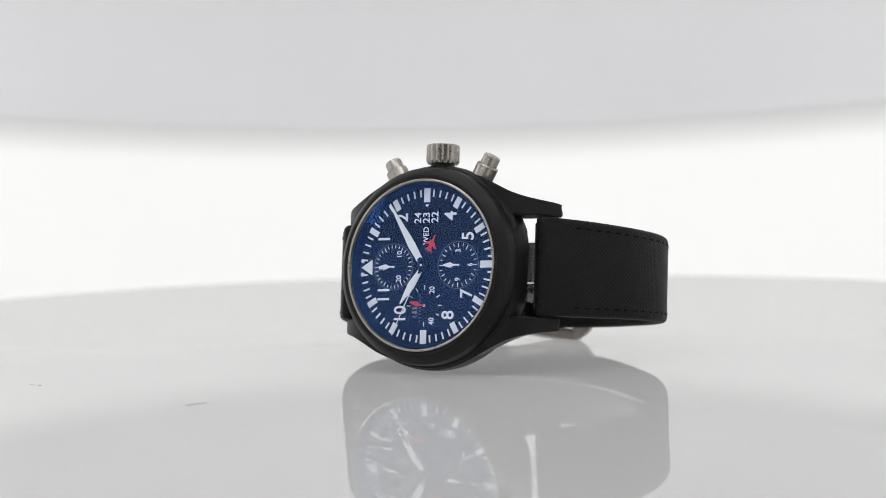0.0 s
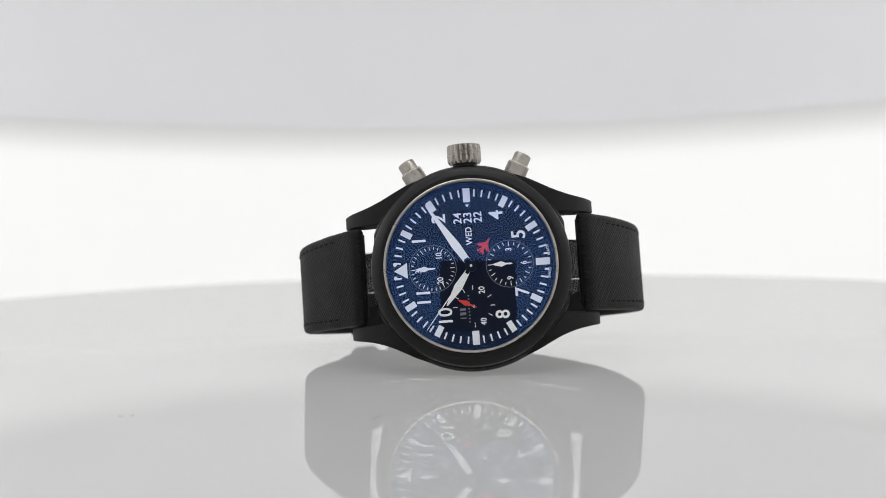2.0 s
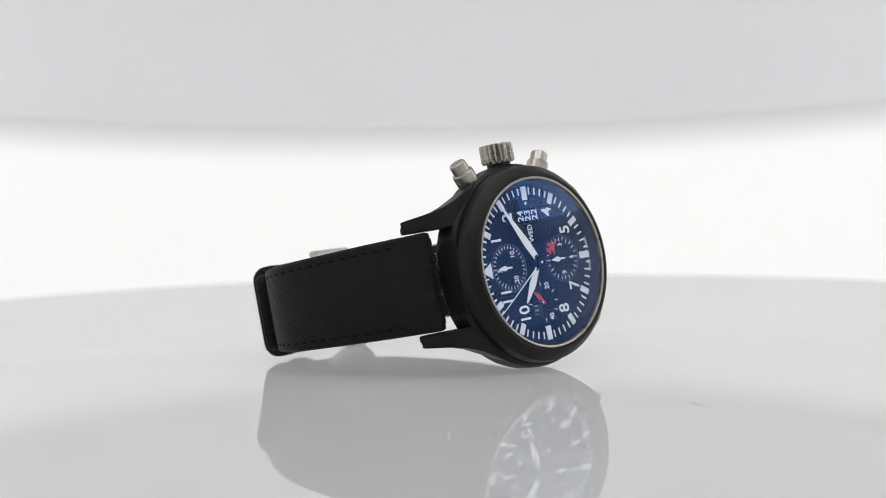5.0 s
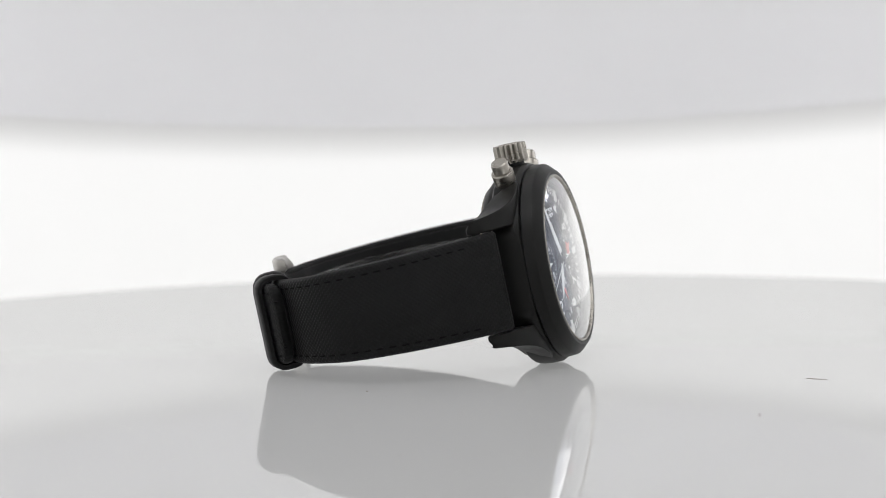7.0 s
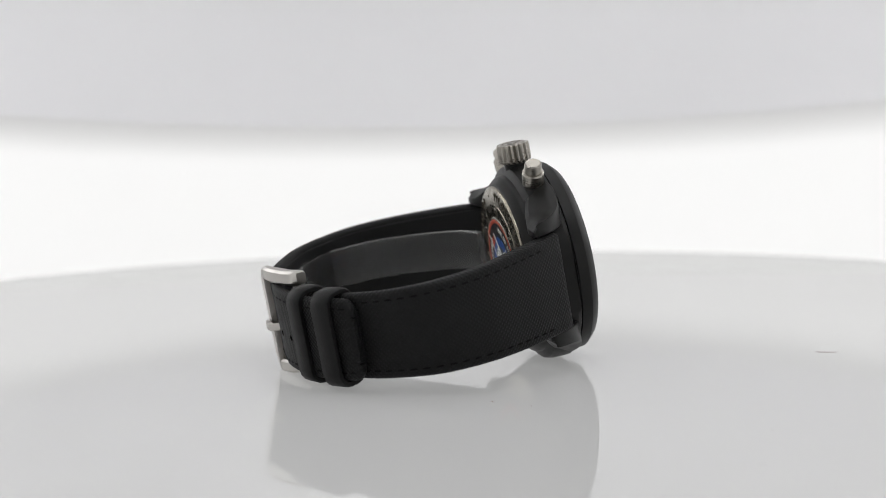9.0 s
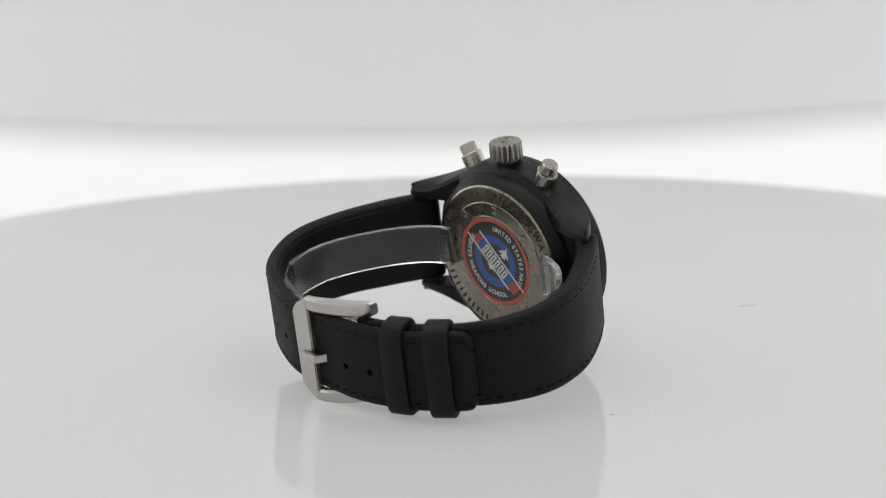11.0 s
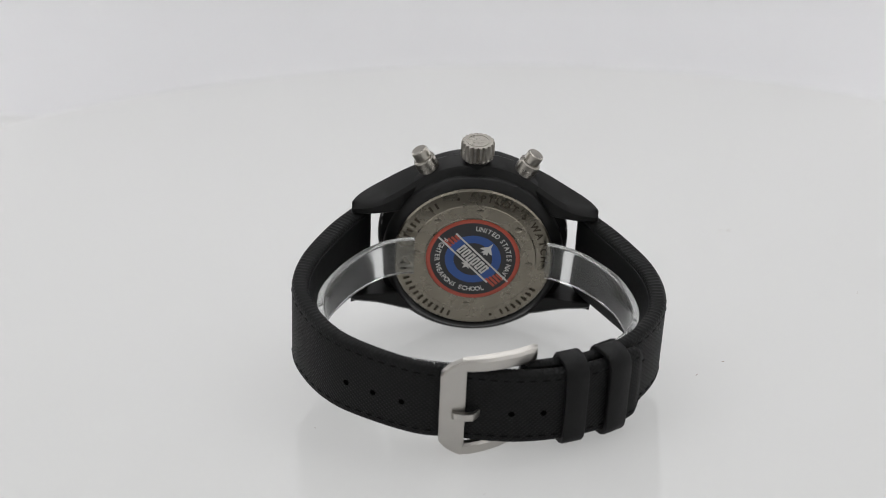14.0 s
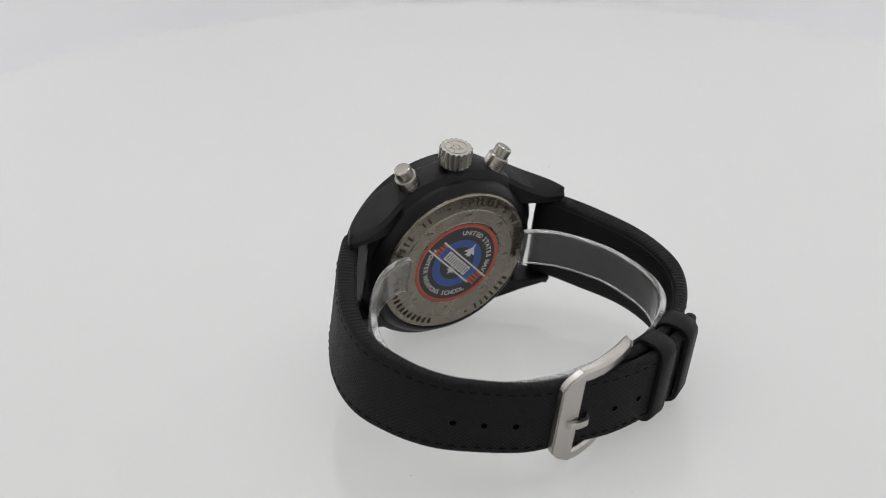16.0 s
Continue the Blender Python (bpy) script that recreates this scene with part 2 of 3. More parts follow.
def text_mesh(body, size, depth=0.06):
    cu = bpy.data.curves.new("lettering", "FONT")
    cu.body, cu.size, cu.extrude = body, size, depth
    cu.align_x, cu.align_y = "CENTER", "CENTER"
    cu.resolution_u = 4
    cu.offset = 0.014 * size
    ob = bpy.data.objects.new("lettering", cu)
    scene.collection.objects.link(ob)
    bpy.context.view_layer.update()
    me = bpy.data.meshes.new_from_object(ob.evaluated_get(bpy.context.evaluated_depsgraph_get()))
    bpy.data.objects.remove(ob)
    me.transform(Matrix.Scale(MM, 4))
    return me


def lettering(name, body, size, mat, parent, m, depth=0.06, wide=1.0):
    me = text_mesh(body, size, depth)
    if wide != 1.0:
        me.transform(Matrix.Diagonal((wide, 1, 1, 1)))
    me.materials.clear()
    me.materials.append(mat)
    ob = new(name, me)
    ob.parent, ob.matrix_basis = parent, m
    return ob


def place(right, up, at):
    """A pose whose X is right and Y is up, at a point in millimetres."""
    r, u = Vector(right).normalized(), Vector(up).normalized()
    w = r.cross(u)
    m = Matrix((r, u, w)).transposed().to_4x4()
    m.translation = Vector(at) * MM
    return m


# ------------------------------------------------------------------ the setting: studio, drum of light, turntable
def studio_floor():
    bm = revolve([(0, -750), (1990, -750), (2000, -755), (2000, -800), (0, -800)], 64, "Z")
    ob = new("floor", finish("floor", bm, ROOM, 20))
    tagged(ob, "dark matte studio floor under the pedestal", "floor", kind="structure")


studio_floor()

DRUM_R, DRUM_TOP, DRUM_LOW = 262.0, 100.0, -150.0


def light_drum():
    """The round white wall about the table, open towards the camera, with a domed cloth above; it tilts with the camera arm."""
    drum = tagged(new("light_drum"), "round backlit white wall with pale cloth dome above", "light tent", kind="structure")
    gap = math.asin(52 / DRUM_R)
    n = 120

    def band(lo, hi, a0, a1, count, r0=DRUM_R, thick=5):
        prof = [(r0, lo), (r0, hi), (r0 + thick, hi), (r0 + thick, lo)]
        arc = [a0 + (a1 - a0) * i / count for i in range(count + 1)]
        return loft([[(r * math.cos(a), r * math.sin(a), h) for r, h in prof] for a in arc])
    south = -math.pi / 2
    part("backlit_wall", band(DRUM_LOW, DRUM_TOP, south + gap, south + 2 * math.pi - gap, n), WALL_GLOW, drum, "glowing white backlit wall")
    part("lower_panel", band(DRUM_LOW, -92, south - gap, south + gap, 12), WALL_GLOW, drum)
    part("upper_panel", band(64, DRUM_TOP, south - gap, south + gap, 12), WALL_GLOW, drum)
    # cloth dome
    inner = [(DRUM_R - 0.3, DRUM_TOP - 0.8), (DRUM_R + 10, DRUM_TOP + 12), (DRUM_R + 18, DRUM_TOP + 26), (DRUM_R + 24, DRUM_TOP + 50), (DRUM_R + 20, DRUM_TOP + 90), (DRUM_R - 10, DRUM_TOP + 150),
             (DRUM_R - 70, DRUM_TOP + 205), (DRUM_R - 160, DRUM_TOP + 240), (90, DRUM_TOP + 246)]
    part("dome", revolve(inner + [(r + 4, h + 5) for r, h in inner[::-1]], 128, "Z", True), CANOPY, drum, "pale grey cloth dome")
    # overhead glow added as a light source, never in view
    part("top_fill", revolve([(0, DRUM_TOP + 243), (91, DRUM_TOP + 243), (91, DRUM_TOP + 252), (0, DRUM_TOP + 252)], 64, "Z"), PANEL_GLOW, drum, "round unseen glowing panel added overhead")
    for side in (-1, 1):
        rear = math.pi / 2 + side * radians(55)
        # placed outside the view to make the cloth brighter left and right
        part("rear_fill", band(DRUM_TOP + 4, DRUM_TOP + 46, rear - 0.13, rear + 0.13, 10, 212, 4), REAR_FILL, drum, "small unseen glowing panel added to brighten the cloth")
        mid = math.pi / 2 + side * radians(78)
        # out of view, added to brighten the dial and its numerals
        part("front_fill", band(DRUM_TOP + 125, DRUM_TOP + 210, south + side * radians(34) - 0.45, south + side * radians(34) + 0.45, 12, 176, 4), FRONT_FILL, drum, "unseen glowing panel added to brighten the dial")
        part("side_light", band(DRUM_TOP + 20, DRUM_TOP + 115, mid - 0.42, mid + 0.42, 16, DRUM_R + 4, 4), PANEL_GLOW, drum, "upright glowing lamp panel")
    return drum


DRUM = light_drum()


def turntable():
    table = tagged(new("turntable"), "round glossy white acrylic turntable plate with dust specks", "turntable")
    R = 219.6
    prof = [(0, 0), (60, 0), (R - 2.5, 0), (R - 1.0, 0), (R - 0.3, -0.3), (R, -1.0), (R, -5.0), (R - 0.3, -5.7), (R - 1.0, -6), (60, -6), (0, -6)]
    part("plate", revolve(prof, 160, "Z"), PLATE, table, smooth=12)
    rng = random.Random(4)
    marks = [(-26.4, -77.4, 6.2, 62, 0.25), (-73.6, -66, 0.8, 20, 0.3), (-48.6, 15, 1.0, 50, 0.25), (-75.7, -66, 1.2, 10, 0.25)]
    for _ in range(14):
        a, r = rng.uniform(0, 6.28), 190 * math.sqrt(rng.random())
        marks.append((r * math.cos(a), r * math.sin(a), rng.uniform(0.25, 0.9), rng.uniform(0, 180), rng.uniform(0.12, 0.25)))
    for x, y, length, turn, w in marks:
        bm = bmesh.new()
        bmesh.ops.create_uvsphere(bm, u_segments=6, v_segments=4, radius=0.5)
        bmesh.ops.scale(bm, vec=(length, w, w * 0.5), verts=bm.verts)
        part("dust_speck", bm, DUST, table, at=pose(x * MM, y * MM, 0.06 * MM, 0, 0, turn))
    return table


def pedestal():
    prof = [(0, -6.2), (70, -6.2), (60, -9), (40, -30), (40, -600), (90, -620), (90, -750), (0, -750)]
    ob = new("turntable_pedestal", finish("turntable_pedestal", revolve(prof, 64, "Z"), PILLAR, 30))
    tagged(ob, "grey round pedestal under the turntable", "pedestal")


TABLE = turntable()
pedestal()

# ------------------------------------------------------------------ the watch
# its frame: x from 12 to 6, y from the dial to the back, z to the crown
WATCH = tagged(new("wristwatch"), "black ceramic pilot chronograph wristwatch on a black cloth strap", "wristwatch")
WATCH_ON_TABLE = Matrix(((0.99227, 0.11915, -0.03478, -0.00231), (-0.11084, 0.97670, 0.18380, -0.02015), (0.05587, -0.17852, 0.98235, 0.02364), (0, 0, 0, 1)))
OUT = Vector((0, -1, 0))


def clock(deg, r, y=0.0):
    """A point on the dial at a clock angle."""
    a = radians(deg)
    return (-r * math.cos(a), y, r * math.sin(a))


def case():
    bm = revolve([(19.0, 1.9), (21.6, 1.9), (22.5, 2.3), (22.95, 3.2), (23.0, 5.0), (22.9, 7.0), (22.6, 8.1), (22.1, 8.6), (21.1, 9.0), (20.85, 9.15), (20.7, 9.9), (20.5, 10.3), (19.3, 11.6), (18.95, 11.9), (18.4, 12.1), (18.1, 12.0), (18.1, 4.0)], 160)
    for v in bm.verts:
        if v.co.y > 2.2 and abs(v.co.z) < 11.5:
            v.co.x = math.copysign(min(abs(v.co.x), 21.2), v.co.x)
    body = part("case", bm, CERAMIC, WATCH, "matte black ceramic case with four lugs", 24)
    # along the lug: reach, inner and outer width, front and back depth; the flank sweeps in a hollow curve to the tip
    rows = spline([(8.0, 14.0, 21.3, 3.6, 7.3), (11.0, 13.4, 20.15, 2.9, 8.0), (13.2, 12.6, 19.2, 2.35, 8.8), (15.5, 11.4, 18.0, 2.35, 9.8), (18.0, 11.1, 16.7, 2.8, 10.8),
                   (20.5, 11.1, 15.65, 3.9, 11.5), (22.8, 11.1, 14.95, 5.4, 12.0), (24.8, 11.1, 14.5, 7.2, 12.1), (26.2, 11.1, 14.2, 9.0, 12.1), (26.9, 11.15, 14.0, 10.3, 12.0), (27.2, 11.3, 13.8, 11.0, 11.75)], 0.9)
    for sx in (-1, 1):
        for sz in (-1, 1):
            secs = []
            for x, zin, zout, yf, yb in rows:
                zb = zout - 1.25 + 0.6 * max(0.0, x - 22) / 5
                k = min(0.3, (yb - yf) * 0.25)
                x *= 1.025
                ring = [(zin, yf + k), (zin + k, yf), (zout - 0.55, yf), (zout - 0.12, yf + 0.35 * k), (zout, yf + k), (zout - 0.3 * (zout - zb), 0.5 * yf + 0.5 * yb), (zb, yb - 3.2 * k), (zb - 1.0, yb), (zin + k, yb), (zin, yb - k)]
                secs.append([(sx * x, y, sz * z) for z, y in ring])
            part("lug", loft(secs), CERAMIC, body, smooth=30)
    return body


def bezel():
    bz = part("bezel", revolve([(19.1, 2.0), (19.1, -2.25), (19.4, -2.6), (20.0, -2.6), (20.3, -2.45), (21.75, -0.95), (21.95, -0.6), (22.15, 0.9), (22.15, 1.8), (21.9, 2.05)], 128, closed=True), CERAMIC, WATCH, "matte black ceramic bezel", 22)
    part("bezel_ring", revolve([(18.55, 0.2), (18.55, -2.2), (18.7, -2.6), (19.0, -2.7), (19.2, -2.6), (19.2, -2.0), (18.9, 0.2)], 128, closed=True), TITANIUM, bz, "thin grey metal ring round the glass")
    # inner flange between glass and dial
    part("flange", revolve([(18.55, -1.9), (17.6, -0.05), (18.55, 0.1)], 128, closed=True), DIAL, bz)
    return bz


def crystal():
    R, apex = 100.0, -4.05
    prof = [(0, apex)] + [(r, apex + R - math.sqrt(R * R - r * r)) for r in np.linspace(1.5, 18.5, 14)]
    ob = part("crystal", revolve(prof, 96), CRYSTAL, WATCH, "domed sapphire glass with blue anti-glare coat", 60)
    ob.visible_shadow = False
    return ob


def strip(x, y, z, length, width, deg, thick=0.12, taper=1.0):
    """A raised bar whose length runs along a clock direction."""
    h, w = length / 2, width / 2
    bm = prism([(-h, -w), (h, -w * taper), (h, w * taper), (-h, w)], -thick, 0)
    bmesh.ops.rotate(bm, verts=bm.verts, cent=(0, 0, 0), matrix=Matrix.Rotation(radians(-(180 - deg)), 3, "Y"))
    bmesh.ops.translate(bm, verts=bm.verts, vec=(x, y, z))
    return bm


def dial():
    d = part("dial", revolve([(0, 0), (18.6, 0), (18.6, 0.5), (0, 0.5)], 96), DIAL, WATCH, "black dial with white numerals")
    UP, RIGHT = (-1, 0, 0), (0, 0, 1)
    for i in range(60):
        a = i * 6
        if i == 0:
            continue
        if i % 5:
            if i in (29, 31):
                part("minute_tick", strip(*clock(a, 16.65), 0.9, 0.42, a), LUME, d)
            else:
                part("minute_tick", strip(*clock(a, 16.3), 1.6, 0.37, a), LUME, d)
        elif i in (15, 30, 45):
            part("hour_marker", strip(*clock(a, 15.8), 3.1, 1.55, a, 0.2), LUME, d)
        else:
            part("hour_marker", strip(*clock(a, 15.95), 2.5, 1.3, a, 0.2), LUME, d)
    part("triangle_marker", prism([(-17.0, 0), (-14.1, 1.75), (-14.1, -1.75)], -0.2, 0), LUME, d)
    for s in (-1, 1):
        part("dot_marker", revolve([(0, -0.2), (0.42, -0.2), (0.42, 0)], 16), LUME, d, at=Matrix.Translation(Vector((-16.75, 0, s * 1.5)) * MM))
    for n in (1, 2, 4, 5, 7, 8, 10, 11):
        x, y, z = clock(n * 30, 12.7 if n < 10 else 12.4)
        lettering("numeral", str(n), 4.3, LUME, d, place(RIGHT, UP, (x, -0.06, z)), wide=0.95)
    # date, day, pointer
    part("date_window", prism([(-4.0, 9.2), (4.0, 9.2), (4.0, 12.6), (-4.0, 12.6)], -0.02, 0.1), WINDOW, d)
    part("day_window", prism([(-1.1, 4.6), (1.1, 4.6), (1.1, 9.0), (-1.1, 9.0)], -0.02, 0.1), WINDOW, d)
    for n, x in ((24, -2.25), (23, 0), (22, 2.25)):
        lettering("date_numeral", str(n), 2.55, PRINT_WHITE, d, place(RIGHT, UP, (x, -0.05, 10.8)), 0.02)
    lettering("day_lettering", "WED", 1.95, PRINT_WHITE, d, place(RIGHT, UP, (0, -0.05, 6.75)), 0.02, 0.9)
    part("date_pointer", prism([(-0.45, 13.75), (0.45, 13.75), (0, 13.1)], -0.06, 0), LUME, d)
    for body, deg in (("SWISS", 188.5), ("MADE", 171.5)):
        a = radians(deg)
        x, y, z = clock(deg, 17.35)
        tang = Vector((math.sin(a), 0, math.cos(a)))
        lettering("maker_lettering", body, 0.95, PRINT_WHITE, d, place(-tang, (x * -1, 0, z * -1), (x, -0.05, z)), 0.02)
    # sub-dials
    for name, cx, cz, ring, count, labels in (("subdial", -8.5, 0, 5.2, 30, (("10", 120), ("20", 240), ("3", 352))), ("subdial", 8.5, 0, 5.2, 24, (("3", 90), ("6", 180), ("9", 270))),
                                              ("subdial", 0, -8.85, 4.9, 12, (("20", 120), ("40", 240)))):
        if count > 12:
            bm = revolve([(ring - 0.06, -0.05), (ring + 0.06, -0.05), (ring + 0.06, 0), (ring - 0.06, 0)], 64, closed=True)
        else:
            bm = revolve([(0, -0.03), (0.3, -0.03), (0.3, 0)], 16)
        sd = part(name, bm, PRINT_GREY if count > 12 else PRINT_WHITE, d, at=Matrix.Translation(Vector((cx, 0, cz)) * MM))
        for i in range(count):
            a = i * 360 / count
            if count == 12 and i in (4, 8, 11, 10):
                continue
            long = (count == 30 and i % 5 == 0) or (count == 24 and i % 2 == 0) or count == 12
            length = 1.0 if long else 0.65
            r0 = ring - 0.35 if count > 12 else 4.6
            px, py, pz = clock(a, r0 - length / 2)
            ob = part("subdial_tick", strip(cx + px, 0, cz + pz, length, 0.16, a, 0.05), PRINT_WHITE, d)
        for body, deg in labels:
            px, py, pz = clock(deg, ring - 2.05 if count > 12 else 4.0)
            lettering("subdial_numeral", body, 1.9, PRINT_WHITE, d, place(RIGHT, UP, (cx + px, -0.05, cz + pz)), 0.02, 0.85)
    # maker's mark as plain shapes
    for k, w in enumerate((0.22, 0.6, 0.5)):
        zz = -11.3 + 0.95 * k
        part("mark_shape", prism([(-3.1, zz - w / 2), (-1.8, zz - w / 2), (-1.8, zz + w / 2), (-3.1, zz + w / 2)], -0.04, 0), PRINT_GREY, d)
    for k in range(9):
        zz = -12.2 + 0.72 * k
        part("mark_bar", prism([(-1.25, zz - 0.15), (-0.9, zz - 0.15), (-0.9, zz + 0.15), (-1.25, zz + 0.15)], -0.04, 0), PRINT_GREY, d)
    return d


def hand_outline(tail, neck, wide, at, tip):
    """A lance hand along -x (12 o'clock)."""
    return [(tail, -neck), (-at * 0.25, -neck * 1.5), (-at, -wide), (-tip * 0.985, -0.16), (-tip, 0), (-tip * 0.985, 0.16), (-at, wide), (-at * 0.25, neck * 1.5), (tail, neck)]


def turned(deg, cx=0.0, cz=0.0):
    """A hand's pose: it points to 12 in its own frame."""
    m = Matrix.Rotation(radians(deg), 4, "Y")
    m.translation = Vector((cx, 0, cz)) * MM
    return m


def hands_of_dial():
    part("hour_pointer", prism(hand_outline(-2.0, 0.35, 0.95, 5.4, 10.3), -0.95, -0.8), LUME, WATCH, "white lance hour hand", at=turned(-55))
    part("minute_pointer", prism(hand_outline(-2.0, 0.5, 0.95, 5.6, 16.9), -1.25, -1.1), LUME, WATCH, "white lance minute hand", at=turned(57))
    part("centre_hub", revolve([(0, -1.9), (1.05, -1.85), (1.3, -1.6), (1.3, 0)], 32), DIAL, WATCH)
    part("centre_pin", revolve([(0, -1.98), (0.28, -1.96), (0.3, -1.8)], 16), PRINT_WHITE, WATCH)
    sec = part("seconds_needle", prism([(-2.0, -0.15), (-17.2, -0.07), (-17.2, 0.07), (-2.0, 0.15)], -1.5, -1.42), LUME, WATCH, "thin white running seconds needle")
    part("needle_stem", prism([(-2.0, -0.17), (-2.0, 0.17), (3.4, 0.2), (3.4, -0.2)], -1.5, -1.42), DIAL, sec, "dark stem of the needle")
    jet = [(7.6, 0), (6.6, 0.22), (6.0, 0.34), (4.9, 1.55), (4.5, 1.6), (4.9, 0.42), (4.4, 0.38), (3.7, 0.95), (3.45, 0.85), (3.8, 0.2), (3.2, 0)]
    part("jet_counterweight", prism(jet + [(x, -z) for x, z in jet[-2:0:-1]], -1.56, -1.4), RED, sec, "red jet-shaped counterweight")
    small = [(0, -0.15), (-0.9, -0.2), (-1.8, -0.62), (-3.2, -0.25), (-3.9, 0), (-3.2, 0.25), (-1.8, 0.62), (-0.9, 0.2), (0, 0.15), (0.6, 0.1), (0.6, -0.1)]
    for cx in (-8.5, 8.5):
        part("counter_pointer", prism(small, -0.5, -0.4), LUME, WATCH, "small white counter hand", at=Matrix.Translation(Vector((cx, 0, 0)) * MM))
        part("counter_pin", revolve([(0, -0.55), (0.22, -0.52), (0.22, 0)], 12), PRINT_WHITE, WATCH, at=Matrix.Translation(Vector((cx, 0, 0)) * MM))
    red = part("small_seconds_pointer", prism([(x * 1.0, z) for x, z in small], -0.5, -0.4), RED, WATCH, "small red running seconds hand", at=turned(13, 0, -8.85))
    return sec, red


def fluted(r0, r1, teeth, z0, z1, top):
    """A fluted crown along z."""
    secs = []
    n = teeth * 6
    for z, k, flute in ((z0, 0.9, 0.3), (z0 + 0.5, 1.0, 1), (z1 - 0.7, 1.0, 1), (z1 - 0.15, 0.98, 0.8), (z1, 0.94, 0.5)):
        ring = []
        for i in range(n):
            a = 2 * math.pi * i / n
            w = 0.5 + 0.5 * math.cos(a * teeth)
            r = (r1 - flute * (r1 - r0) * (1 - w) ** 1.5) * k
            ring.append((r * math.cos(a), r * math.sin(a), z))
        secs.append(ring)
    bm = loft(secs)
    return bm


def crown_and_pushers():
    cr = part("crown", fluted(3.2, 3.8, 18, 23.6, 27.9, 0), TITANIUM, WATCH, "fluted grey metal crown", 30, at=Matrix.Translation(Vector((0, 6.0, 0)) * MM))
    relief = revolve([(2.35, 27.85), (2.4, 28.02), (2.65, 28.02), (2.7, 27.85)], 40, "Z", True)
    for k in (-1, 0, 1):
        bar = bmesh.new()
        bmesh.ops.create_cube(bar, size=1, matrix=Matrix.Translation((0.9 * k, 0.25 * abs(k), 27.93)) @ Matrix.Diagonal((0.5, 2.2 - 0.7 * abs(k), 0.2, 1)))
        merge(relief, bar)
    part("crown_relief", relief, TITANIUM, cr, "raised mark on the crown's end")
    part("crown_stem", revolve([(2.7, 21.5), (2.7, 24.0), (0, 24.0)], 32, "Z"), CERAMIC, cr)
    for s in (-1, 1):
        m = Matrix.Translation((0, 5.6 * MM, 0)) @ Matrix.Rotation(radians(s * 28.2), 4, "Y")
        pu = part("pusher", revolve([(1.9, 23.5), (1.95, 27.6), (1.85, 28.0), (1.6, 28.2), (0, 28.25)], 40, "Z"), TITANIUM, WATCH, "grey metal chronograph pusher", 30, at=m)
        part("collar", revolve([(2.0, 22.6), (2.45, 22.6), (2.5, 23.6), (2.5, 25.5), (2.32, 25.8), (1.9, 25.8)], 40, "Z"), TITANIUM, pu, "grey metal collar", 30)
    return cr


BY, BZ = 13.0, 0.6      # the back's plane and its centre


def back_at(deg, r, y=BY):
    """A point on the back; degrees clockwise from the crown, seen from behind."""
    a = radians(deg)
    return (-r * math.sin(a), y, BZ + r * math.cos(a))


def ring_text(body, r, start, step, size, mat, parent, inward=False, name="back_letter", wide=0.9, depth=0.03, y=BY + 0.03):
    a = start
    widths = {"I": 0.55, "'": 0.45, " ": 0.6, "W": 1.3, "M": 1.25, ".": 0.5}
    for i, ch in enumerate(body):
        w = widths.get(ch, 1.0)
        a += step * w / 2
        if ch != " ":
            x, yy, z = back_at(a, r, y)
            up = Vector((x, 0, z - BZ)).normalized() * (-1 if inward else 1)
            right = up.cross(Vector((0, 1, 0)))
            lettering(name, ch, size, mat, parent, place(right, up, (x, yy, z)), depth, wide)
        a += step * w / 2


